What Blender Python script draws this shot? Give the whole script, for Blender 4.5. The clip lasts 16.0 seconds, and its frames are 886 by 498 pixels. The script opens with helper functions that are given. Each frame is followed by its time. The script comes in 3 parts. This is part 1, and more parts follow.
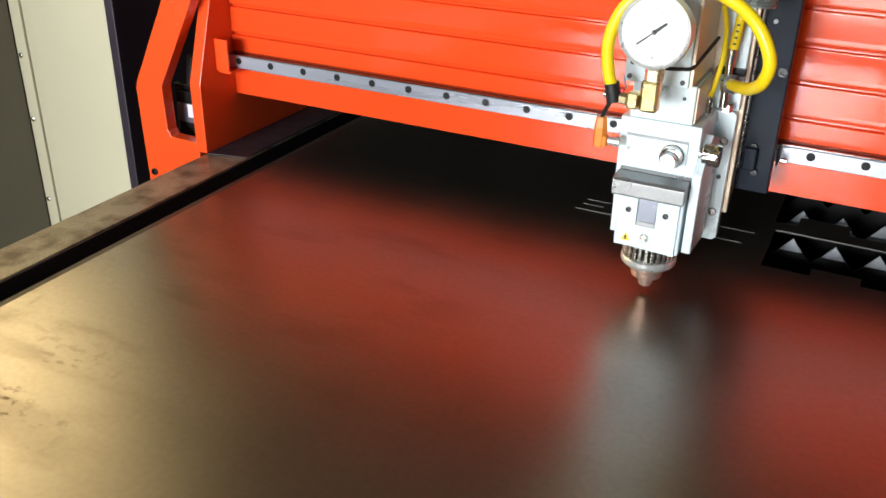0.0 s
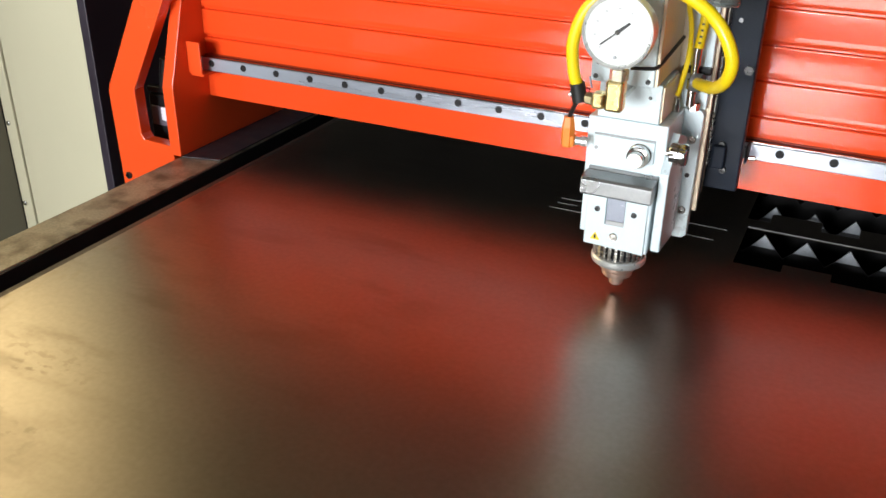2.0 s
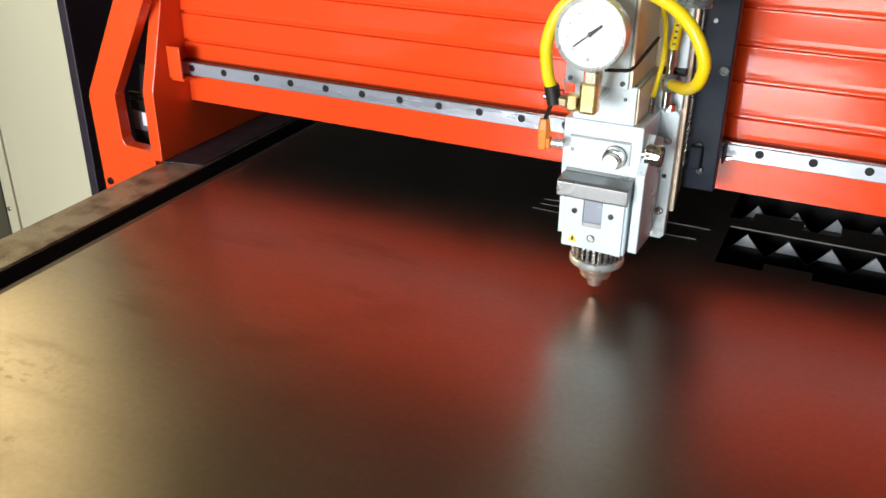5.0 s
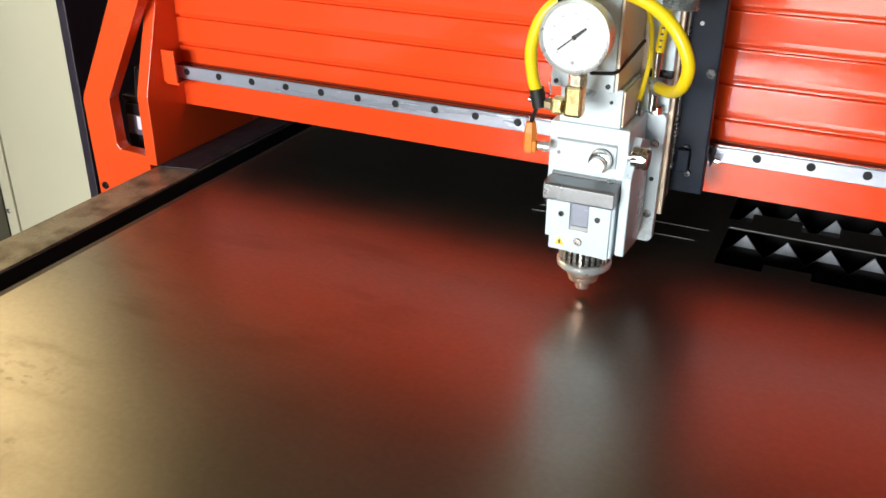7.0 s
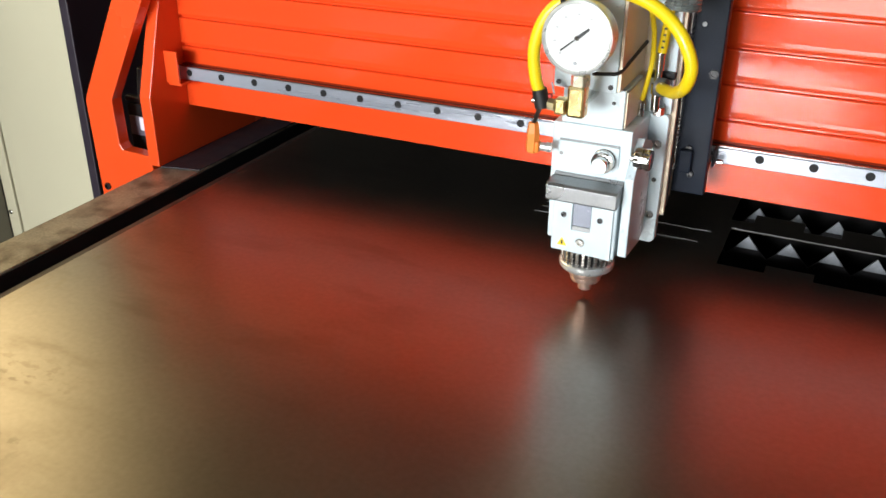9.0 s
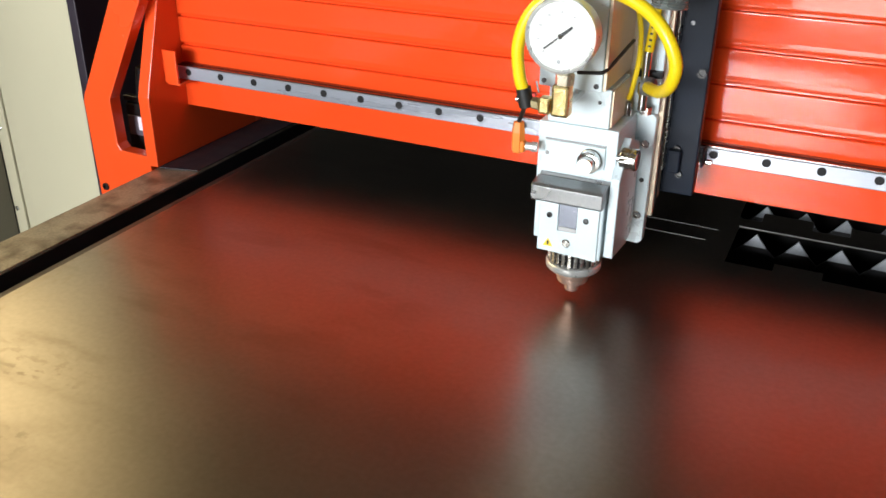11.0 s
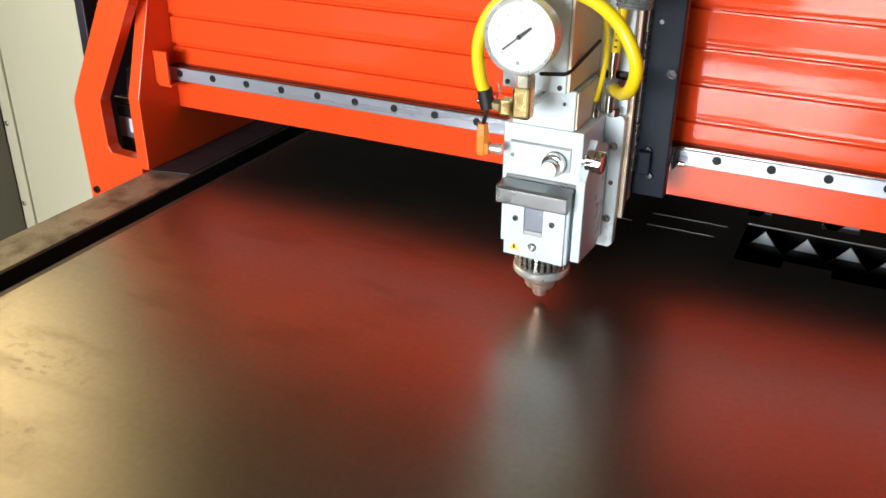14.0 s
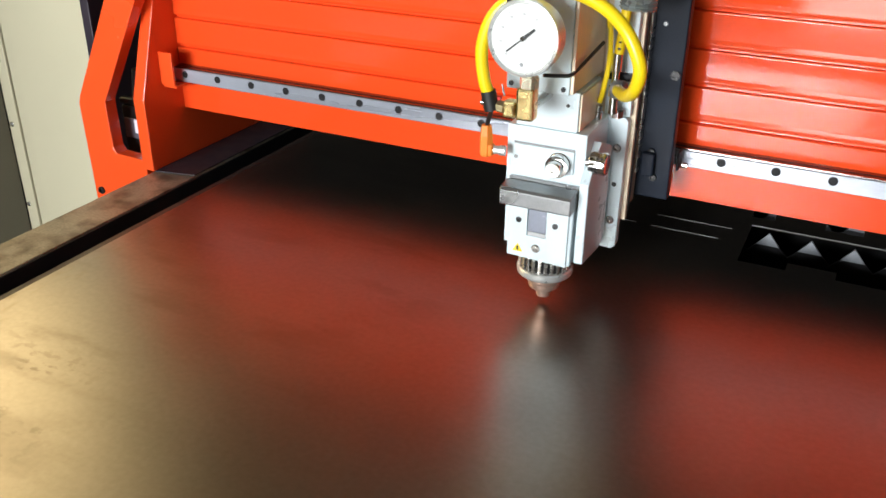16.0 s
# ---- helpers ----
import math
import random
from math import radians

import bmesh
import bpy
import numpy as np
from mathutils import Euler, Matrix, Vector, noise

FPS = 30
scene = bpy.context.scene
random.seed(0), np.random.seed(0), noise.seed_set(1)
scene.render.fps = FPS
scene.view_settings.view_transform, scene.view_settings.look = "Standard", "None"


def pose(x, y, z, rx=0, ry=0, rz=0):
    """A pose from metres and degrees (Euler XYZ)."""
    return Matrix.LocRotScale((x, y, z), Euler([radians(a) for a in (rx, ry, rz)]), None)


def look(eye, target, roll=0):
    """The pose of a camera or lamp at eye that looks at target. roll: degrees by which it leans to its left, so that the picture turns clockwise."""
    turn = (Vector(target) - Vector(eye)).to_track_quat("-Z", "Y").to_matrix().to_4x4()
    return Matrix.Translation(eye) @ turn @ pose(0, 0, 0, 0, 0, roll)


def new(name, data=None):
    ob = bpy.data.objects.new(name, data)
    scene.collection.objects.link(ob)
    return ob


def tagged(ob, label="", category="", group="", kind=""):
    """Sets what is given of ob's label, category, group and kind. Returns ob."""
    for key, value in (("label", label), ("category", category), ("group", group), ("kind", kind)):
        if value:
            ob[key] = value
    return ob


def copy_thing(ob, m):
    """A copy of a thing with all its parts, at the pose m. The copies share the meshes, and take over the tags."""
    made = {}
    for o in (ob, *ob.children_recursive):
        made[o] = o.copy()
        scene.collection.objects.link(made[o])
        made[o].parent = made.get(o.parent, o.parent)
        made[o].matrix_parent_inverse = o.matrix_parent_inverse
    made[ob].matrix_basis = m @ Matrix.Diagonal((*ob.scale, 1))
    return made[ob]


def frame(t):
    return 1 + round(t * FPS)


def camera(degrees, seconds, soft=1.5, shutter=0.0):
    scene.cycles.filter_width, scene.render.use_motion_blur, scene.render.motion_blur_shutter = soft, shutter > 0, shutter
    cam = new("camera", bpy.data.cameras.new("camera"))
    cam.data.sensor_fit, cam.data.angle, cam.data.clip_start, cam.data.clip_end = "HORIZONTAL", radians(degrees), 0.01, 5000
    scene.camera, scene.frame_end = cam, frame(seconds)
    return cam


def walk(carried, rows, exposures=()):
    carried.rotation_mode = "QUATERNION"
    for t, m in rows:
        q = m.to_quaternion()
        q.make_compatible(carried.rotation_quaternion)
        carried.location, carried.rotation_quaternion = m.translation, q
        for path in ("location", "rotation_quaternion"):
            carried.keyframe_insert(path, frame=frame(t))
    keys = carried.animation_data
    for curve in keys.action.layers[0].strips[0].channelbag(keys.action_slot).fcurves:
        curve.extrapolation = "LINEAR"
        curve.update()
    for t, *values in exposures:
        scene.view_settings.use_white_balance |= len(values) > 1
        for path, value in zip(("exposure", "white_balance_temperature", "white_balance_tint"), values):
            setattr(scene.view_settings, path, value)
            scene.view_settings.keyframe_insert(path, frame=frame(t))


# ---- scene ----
cam = camera(52.53, 16.0, soft=1.6)
walk(cam, [
    (0, pose(0.8995, -1.0830, 0.5062, 63.431, -1.054, 27.020)),
    (0.5, pose(0.9051, -1.0797, 0.5078, 63.405, -0.985, 26.767)),
    (1, pose(0.9084, -1.0778, 0.5099, 63.432, -0.919, 26.425)),
    (1.5, pose(0.9128, -1.0763, 0.5092, 63.445, -0.879, 26.238)),
    (2, pose(0.9162, -1.0745, 0.5092, 63.357, -0.784, 26.054)),
    (2.5, pose(0.9185, -1.0732, 0.5094, 63.326, -0.721, 25.866)),
    (3, pose(0.9209, -1.0712, 0.5092, 63.330, -0.686, 25.737)),
    (3.5, pose(0.9224, -1.0706, 0.5098, 63.367, -0.659, 25.526)),
    (4, pose(0.9255, -1.0681, 0.5108, 63.358, -0.544, 25.431)),
    (6.5, pose(0.9259, -1.0696, 0.5123, 63.407, -0.438, 25.222)),
    (7, pose(0.9255, -1.0704, 0.5124, 63.478, -0.442, 25.197)),
    (7.5, pose(0.9249, -1.0703, 0.5126, 63.507, -0.442, 25.219)),
    (8, pose(0.9248, -1.0710, 0.5125, 63.538, -0.452, 25.213)),
    (8.5, pose(0.9244, -1.0708, 0.5124, 63.535, -0.426, 25.248)),
    (9, pose(0.9241, -1.0718, 0.5117, 63.572, -0.440, 25.275)),
    (11.5, pose(0.9184, -1.0742, 0.5079, 63.500, -0.559, 25.668)),
    (12, pose(0.9179, -1.0737, 0.5083, 63.392, -0.536, 25.785)),
    (12.5, pose(0.9165, -1.0739, 0.5087, 63.348, -0.607, 25.823)),
    (13, pose(0.9163, -1.0732, 0.5087, 63.316, -0.631, 25.867)),
    (13.5, pose(0.9163, -1.0733, 0.5077, 63.337, -0.581, 25.878)),
    (14, pose(0.9155, -1.0735, 0.5072, 63.301, -0.549, 25.906)),
    (14.5, pose(0.9153, -1.0741, 0.5076, 63.256, -0.569, 25.955)),
    (15, pose(0.9146, -1.0752, 0.5076, 63.297, -0.578, 25.952)),
    (15.5, pose(0.9138, -1.0748, 0.5078, 63.294, -0.596, 25.994)),
    (16, pose(0.9147, -1.0751, 0.5082, 63.352, -0.543, 26.131)),
], exposures=[(0.0, 0.12), (2.0, 0.07), (9.0, 0.07), (16.0, 0.10)])

# ---- world and light ----
world = bpy.data.worlds.new("world")
scene.world = world
world.use_nodes = True
wn, wl = world.node_tree.nodes, world.node_tree.links
sky = wn.new("ShaderNodeTexSky")
sky.sky_type, sky.sun_disc = "NISHITA", False
sky.sun_elevation, sky.sun_rotation = radians(60), radians(90)
wl.new(sky.outputs["Color"], wn["Background"].inputs["Color"])
wn["Background"].inputs["Strength"].default_value = 0.1


def window_light(name, eye, target, sx, sy, watts, colour):
    lamp = bpy.data.lights.new(name, "AREA")
    lamp.shape, lamp.size, lamp.size_y, lamp.energy, lamp.color = "RECTANGLE", sx, sy, watts, colour
    ob = new(name, lamp)
    ob.matrix_world = look(eye, target)
    return ob


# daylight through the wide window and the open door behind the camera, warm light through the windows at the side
window_light("front_window_daylight", (-0.22, -5.78, 1.06), (-0.22, 0, 1.06), 2.2, 1.3, 430, (0.925, 0.975, 1.0))
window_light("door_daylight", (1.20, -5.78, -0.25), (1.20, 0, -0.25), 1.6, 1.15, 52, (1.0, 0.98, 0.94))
window_light("side_window_daylight", (-2.88, 0.45, 2.25), (0, 0.45, 2.25), 2.9, 1.5, 78, (1.0, 0.77, 0.36))
window_light("narrow_window_daylight", (-2.88, -2.06, -0.12), (0, -2.06, -0.12), 0.26, 1.3, 34, (1.0, 0.92, 0.70))

# the sun, high in the east, through the skylight onto the floor before the machine
sun_lamp = bpy.data.lights.new("sun", "SUN")
sun_lamp.energy, sun_lamp.angle, sun_lamp.color = 5.0, radians(0.5), (1.0, 0.95, 0.88)
new("sun", sun_lamp).matrix_world = look((math.cos(radians(60)), 0, math.sin(radians(60))), (0, 0, 0))


# ---- materials ----
def material(name, colour, rough=0.5, metal=0.0, vary=0.12, scale=30.0, fine=400.0, bump=0.0, rough_vary=0.1, stretch=(1, 1, 1), stain=None, stain_scale=6.0, stain_edge=(0.55, 0.75)):
    """A surface with two scales of variation in colour and gloss, fine relief and, if given, stains of another colour."""
    m = bpy.data.materials.new(name)
    m.use_nodes = True
    n, l = m.node_tree.nodes, m.node_tree.links
    b = n["Principled BSDF"]
    b.inputs["Metallic"].default_value = metal
    geo = n.new("ShaderNodeTexCoord")
    mp = n.new("ShaderNodeMapping")
    mp.inputs["Scale"].default_value = stretch
    l.new(geo.outputs["Object"], mp.inputs["Vector"])

    def noise_tex(s, detail=4.0):
        t = n.new("ShaderNodeTexNoise")
        t.inputs["Scale"].default_value, t.inputs["Detail"].default_value = s, detail
        l.new(mp.outputs["Vector"], t.inputs["Vector"])
        return t
    big, small = noise_tex(scale), noise_tex(fine, 2.0)
    add = n.new("ShaderNodeMath")
    add.operation = "ADD"
    l.new(big.outputs["Fac"], add.inputs[0])
    l.new(small.outputs["Fac"], add.inputs[1])
    ramp = n.new("ShaderNodeMapRange")
    ramp.inputs["From Min"].default_value, ramp.inputs["From Max"].default_value = 0.6, 1.4
    ramp.inputs["To Min"].default_value, ramp.inputs["To Max"].default_value = 1 - vary, 1 + vary
    l.new(add.outputs[0], ramp.inputs["Value"])
    mul = n.new("ShaderNodeVectorMath")
    mul.operation = "SCALE"
    mul.inputs[0].default_value = colour[:3]
    l.new(ramp.outputs["Result"], mul.inputs["Scale"])
    out = mul.outputs["Vector"]
    rr = n.new("ShaderNodeMapRange")
    rr.inputs["From Min"].default_value, rr.inputs["From Max"].default_value = 0.3, 0.7
    rr.inputs["To Min"].default_value, rr.inputs["To Max"].default_value = max(0.02, rough - rough_vary), min(1, rough + rough_vary)
    l.new(big.outputs["Fac"], rr.inputs["Value"])
    rough_out = rr.outputs["Result"]
    if stain:
        st = noise_tex(stain_scale, 8.0)
        edge = n.new("ShaderNodeMapRange")
        edge.inputs["From Min"].default_value, edge.inputs["From Max"].default_value = stain_edge
        l.new(st.outputs["Fac"], edge.inputs["Value"])
        mix = n.new("ShaderNodeMix")
        mix.data_type = "RGBA"
        l.new(edge.outputs["Result"], mix.inputs["Factor"])
        l.new(out, mix.inputs["A"])
        mix.inputs["B"].default_value = (*stain[:3], 1)
        out = mix.outputs["Result"]
    l.new(out, b.inputs["Base Color"])
    l.new(rough_out, b.inputs["Roughness"])
    if bump:
        bp = n.new("ShaderNodeBump")
        bp.inputs["Strength"].default_value, bp.inputs["Distance"].default_value = 1.0, bump
        l.new(small.outputs["Fac"], bp.inputs["Height"])
        l.new(bp.outputs["Normal"], b.inputs["Normal"])
    return m


ORANGE = material("orange_paint", (0.80, 0.078, 0.014), 0.24, vary=0.06, scale=8, fine=900, bump=0.0001, rough_vary=0.06)
ORANGE_SMOOTH = material("gloss_orange_paint", (0.80, 0.068, 0.013), 0.09, vary=0.05, scale=6, fine=200, bump=0.00006, rough_vary=0.03)
ORANGE_SMOOTH.node_tree.nodes["Principled BSDF"].inputs["Specular IOR Level"].default_value = 0.3
ORANGE_SMOOTH.node_tree.nodes["Principled BSDF"].inputs["Coat Weight"].default_value = 0.5
ORANGE_SMOOTH.node_tree.nodes["Principled BSDF"].inputs["Coat Roughness"].default_value = 0.06
STEEL_SHEET = material("oiled_mill_steel", (0.298, 0.267, 0.236), 0.318, 0.97, vary=0.10, scale=7.0, fine=150, rough_vary=0.02)


def sheet_wear(m):
    """Dark scabs on the loading corner of the sheet and a dusty, scuffed band along its edge."""
    n, l = m.node_tree.nodes, m.node_tree.links
    b = n["Principled BSDF"]
    co = n.new("ShaderNodeTexCoord")
    sep = n.new("ShaderNodeSeparateXYZ")
    l.new(co.outputs["Object"], sep.inputs[0])

    def ranged(src, a, c, lo=0.0, hi=1.0):
        r = n.new("ShaderNodeMapRange")
        r.interpolation_type = "SMOOTHSTEP"
        r.inputs["From Min"].default_value, r.inputs["From Max"].default_value = a, c
        r.inputs["To Min"].default_value, r.inputs["To Max"].default_value = lo, hi
        l.new(src, r.inputs["Value"])
        return r.outputs["Result"]

    def times(a, c):
        t = n.new("ShaderNodeMath")
        t.operation = "MULTIPLY"
        l.new(a, t.inputs[0])
        l.new(c, t.inputs[1])
        return t.outputs[0]

    def noisy(scale, detail, stretch):
        mp = n.new("ShaderNodeMapping")
        mp.inputs["Scale"].default_value = stretch
        l.new(co.outputs["Object"], mp.inputs["Vector"])
        t = n.new("ShaderNodeTexNoise")
        t.inputs["Scale"].default_value, t.inputs["Detail"].default_value = scale, detail
        l.new(mp.outputs["Vector"], t.inputs["Vector"])
        return t.outputs["Fac"]
    scab = times(ranged(noisy(60, 6, (1, 1.5, 1)), 0.51, 0.62), ranged(noisy(9, 3, (1, 1, 1)), 0.45, 0.56))
    scab = times(scab, times(ranged(sep.outputs["X"], -0.40, -0.51), ranged(sep.outputs["Y"], -0.70, -0.90)))
    dust = times(ranged(noisy(40, 7, (2.2, 0.7, 1)), 0.50, 0.80), ranged(sep.outputs["X"], -0.60, -0.665))
    smear = times(ranged(noisy(7, 5, (0.8, 2.4, 1)), 0.50, 0.66, 0.0, 0.5), ranged(noisy(2.3, 2, (1, 1, 1)), 0.40, 0.60, 0.25, 1.0))
    smear = times(smear, ranged(sep.outputs["X"], 0.1, -0.5, 0.12, 1.0))
    for mask, colour, rough in ((smear, (0.15, 0.125, 0.095, 1), 0.36), (dust, (0.30, 0.25, 0.18, 1), 0.6), (scab, (0.09, 0.065, 0.04, 1), 0.45)):
        for sock, value, kind in (("Base Color", colour, "RGBA"), ("Roughness", rough, "FLOAT")):
            mix = n.new("ShaderNodeMix")
            mix.data_type = kind
            l.new(mask, mix.inputs["Factor"])
            old = b.inputs[sock].links[0].from_socket
            pair = [k for k in mix.inputs if k.name in ("A", "B") and k.type == ("RGBA" if kind == "RGBA" else "VALUE")]
            l.new(old, pair[0])
            pair[1].default_value = value
            outs = [k for k in mix.outputs if k.type == ("RGBA" if kind == "RGBA" else "VALUE")]
            l.new(outs[0], b.inputs[sock])


sheet_wear(STEEL_SHEET)
RIM_STEEL = material("rusty_ground_steel", (0.33, 0.295, 0.225), 0.45, 0.45, vary=0.35, scale=25, fine=300, bump=0.0003, stain=(0.13, 0.10, 0.07), stain_scale=26, stain_edge=(0.44, 0.66))
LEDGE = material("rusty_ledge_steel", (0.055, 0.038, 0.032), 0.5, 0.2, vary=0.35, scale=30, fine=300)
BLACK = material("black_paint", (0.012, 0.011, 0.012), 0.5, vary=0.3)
NAVY = material("dark_blue_grey_paint", (0.009, 0.013, 0.022), 0.42, vary=0.2, scale=20, fine=500, bump=0.00005)
WHITE = material("white_anodised_aluminium", (0.62, 0.71, 0.745), 0.34, 0.12, vary=0.05, scale=30, fine=900, bump=0.00003)
ALU = material("brushed_aluminium", (0.62, 0.60, 0.56), 0.28, 0.95, vary=0.1, scale=20, fine=300, stretch=(1, 1, 8))
# brushed aluminium whose warm reflections are put into the base colour
WARM_ALU = material("warm_reflection_aluminium", (0.76, 0.63, 0.47), 0.38, 0.3, vary=0.1, scale=15, fine=250, stretch=(6, 6, 0.6))
WINDOW_GREY = material("blue_grey_glass", (0.26, 0.28, 0.34), 0.2, 0.3, vary=0.1)
GREY_BAR = material("grey_anodised_clamp", (0.25, 0.256, 0.262), 0.33, 0.75, vary=0.1)
CHROME = material("chrome", (0.60, 0.60, 0.58), 0.14, 1.0, vary=0.12, scale=90, rough_vary=0.08)
DARK_CHROME = material("dark_metal", (0.06, 0.06, 0.062), 0.32, 0.9, vary=0.2)
RAIL = material("ground_rail_steel", (0.43, 0.46, 0.53), 0.34, 0.6, vary=0.10, scale=12, fine=300, stretch=(0.3, 3, 3))
SATIN = material("satin_steel", (0.74, 0.75, 0.73), 0.34, 0.7, vary=0.08, scale=60)
COPPER = material("copper_nozzle", (0.80, 0.55, 0.44), 0.36, 0.85, vary=0.15, scale=60)
BRASS = material("brass_fitting", (0.76, 0.60, 0.27), 0.27, 1.0, vary=0.15, scale=80)
OLD_BRASS = material("dull_brass", (0.36, 0.30, 0.17), 0.35, 0.9, vary=0.2, scale=80)
PALE_BRASS = material("pale_brass_stem", (0.72, 0.68, 0.52), 0.3, 0.8, vary=0.1, scale=80)
YELLOW = material("yellow_rubber_hose", (0.84, 0.60, 0.008), 0.35, vary=0.06, scale=40)
ORANGE_PLUG = material("orange_plastic_plug", (0.80, 0.22, 0.02), 0.4, vary=0.06)
DIAL = material("dial_white", (0.70, 0.71, 0.69), 0.3, vary=0.02)
INK = material("black_print", (0.01, 0.01, 0.01), 0.5, vary=0.1)
RED_INK = material("red_print", (0.6, 0.03, 0.02), 0.5, vary=0.1)
STICKER = material("yellow_sticker", (0.85, 0.62, 0.03), 0.4, vary=0.05)
BEIGE = material("beige_cabinet_paint", (0.52, 0.48, 0.34), 0.20, vary=0.04, scale=5, fine=600, bump=0.00008, rough_vary=0.02)
# olive-grey of the housing, darkened to hold the shade on its panel
SHADE_OLIVE = material("shade_olive_grey", (0.13, 0.12, 0.088), 0.42, vary=0.12, scale=4, fine=500, bump=0.0001)
FAINT = material("grey_print", (0.45, 0.45, 0.45), 0.5, vary=0.1)
# dark tone of the gantry's shade on the rim, with random mottling
RIM_SHADE = material("rim_shade_dark", (0.028, 0.026, 0.034), 0.4, vary=0.25, scale=30, stain=(0.06, 0.05, 0.045), stain_scale=20)
LABEL = material("pale_label", (0.75, 0.72, 0.80), 0.4, vary=0.03)
GREY_LABEL = material("grey_nameplate", (0.13, 0.11, 0.14), 0.4, vary=0.05)
CONCRETE = material("workshop_concrete", (0.30, 0.29, 0.27), 0.6, vary=0.25, scale=3, fine=80, bump=0.0004, stain=(0.20, 0.19, 0.17), stain_scale=1.3)
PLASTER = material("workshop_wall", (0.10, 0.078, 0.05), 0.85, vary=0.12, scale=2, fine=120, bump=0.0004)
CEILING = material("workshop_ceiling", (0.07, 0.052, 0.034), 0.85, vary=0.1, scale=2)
CONDUIT = material("silvery_conduit", (0.33, 0.37, 0.36), 0.28, 0.5, vary=0.15, scale=80)
SEAL = material("dark_purple_seal", (0.022, 0.015, 0.024), 0.45, vary=0.2)
RAIL_TOP = material("oily_rail_top", (0.13, 0.10, 0.09), 0.16, 0.9, vary=0.35, scale=9, fine=200, stretch=(0.5, 4, 4), stain=(0.45, 0.33, 0.15), stain_scale=5, stain_edge=(0.62, 0.72))
TOOTH = material("grey_tooth_steel", (0.27, 0.28, 0.30), 0.5, 0.3, vary=0.2, scale=60)
BRIGHT_EDGE = material("bright_cut_burr", (0.19, 0.195, 0.195), 0.35, 0.5, vary=0.1, scale=300)
NAVY.node_tree.nodes["Principled BSDF"].inputs["Specular IOR Level"].default_value = 0.14
BLACK.node_tree.nodes["Principled BSDF"].inputs["Specular IOR Level"].default_value = 0.25


# ---- helpers ----
BASE = {}


def thing(name, base, label, category, group=""):
    ob = new(name)
    ob.location = base
    ob.empty_display_size = 0.05
    BASE[ob.name] = Vector(base)
    return tagged(ob, label, category, group)


def part(name, bm, mat, parent=None, label="", smooth=False):
    """Links a bmesh, in world places, as one mesh object under its thing or part."""
    me = bpy.data.meshes.new(name)
    ob = new(name, me)
    bmesh.ops.recalc_face_normals(bm, faces=bm.faces)
    if parent is not None:
        BASE[ob.name] = BASE[parent.name]
        bmesh.ops.translate(bm, vec=-BASE[parent.name], verts=bm.verts)
        ob.parent = parent
    else:
        BASE[ob.name] = Vector((0, 0, 0))
    if smooth:
        for f in bm.faces:
            f.smooth = True
        for e in bm.edges:
            if len(e.link_faces) == 2 and e.calc_face_angle(0) > radians(35):
                e.smooth = False
    bm.to_mesh(me)
    bm.free()
    me.materials.append(mat)
    if label:
        ob["label"] = label
    return ob


def bevel(bm, width, segments=2):
    if width > 0:
        edges = [e for e in bm.edges if len(e.link_faces) == 2 and e.calc_face_angle(0) > radians(25)]
        bmesh.ops.bevel(bm, geom=edges, offset=width, segments=segments, affect="EDGES", profile=0.5)
    return bm


def box(x0, x1, y0, y1, z0, z1, b=0.001, bm=None):
    fresh = bmesh.new()
    bmesh.ops.create_cube(fresh, size=1, matrix=Matrix.Translation(((x0 + x1) / 2, (y0 + y1) / 2, (z0 + z1) / 2)) @ Matrix.Diagonal((x1 - x0, y1 - y0, z1 - z0, 1)))
    bevel(fresh, b)
    return merge(bm, fresh)


def merge(bm, fresh):
    if bm is None:
        return fresh
    me = bpy.data.meshes.new("tmp")
    fresh.to_mesh(me)
    fresh.free()
    bm.from_mesh(me)
    bpy.data.meshes.remove(me)
    return bm


def prism(points, axis, a, b, bev=0.001, bm=None):
    """A solid from an outline, drawn out along an axis from a to b. Outline: (y, z) for x, (x, z) for y, (x, y) for z."""
    fresh = bmesh.new()

    def at(p, v):
        return {"x": (v, p[0], p[1]), "y": (p[0], v, p[1]), "z": (p[0], p[1], v)}[axis]
    va = [fresh.verts.new(at(p, a)) for p in points]
    vb = [fresh.verts.new(at(p, b)) for p in points]
    fresh.faces.new(va)
    fresh.faces.new(vb)
    for i in range(len(points)):
        j = (i + 1) % len(points)
        fresh.faces.new((va[i], va[j], vb[j], vb[i]))
    bmesh.ops.recalc_face_normals(fresh, faces=fresh.faces)
    bevel(fresh, bev)
    return merge(bm, fresh)


def lathe(profile, centre, way=(0, 0, 1), seg=32, bm=None, ribs=None):
    """Turns (radius, height) pairs round an axis through centre. ribs: (first, last, depth) makes those rings fluted."""
    fresh = bmesh.new()
    q = Vector((0, 0, 1)).rotation_difference(Vector(way).normalized()).to_matrix()
    rings = []
    for k, (r, h) in enumerate(profile):
        ring = []
        for i in range(seg):
            a = 2 * math.pi * i / seg
            rr = r - (ribs[2] if ribs and ribs[0] <= k <= ribs[1] and (i // 2) % 2 else 0)
            ring.append(fresh.verts.new(Vector(centre) + q @ Vector((rr * math.cos(a), rr * math.sin(a), h))))
        rings.append(ring)
    for r0, r1 in zip(rings, rings[1:]):
        for i in range(seg):
            fresh.faces.new((r0[i], r0[(i + 1) % seg], r1[(i + 1) % seg], r1[i]))
    fresh.faces.new(rings[0])
    fresh.faces.new(rings[-1])
    return merge(bm, fresh)


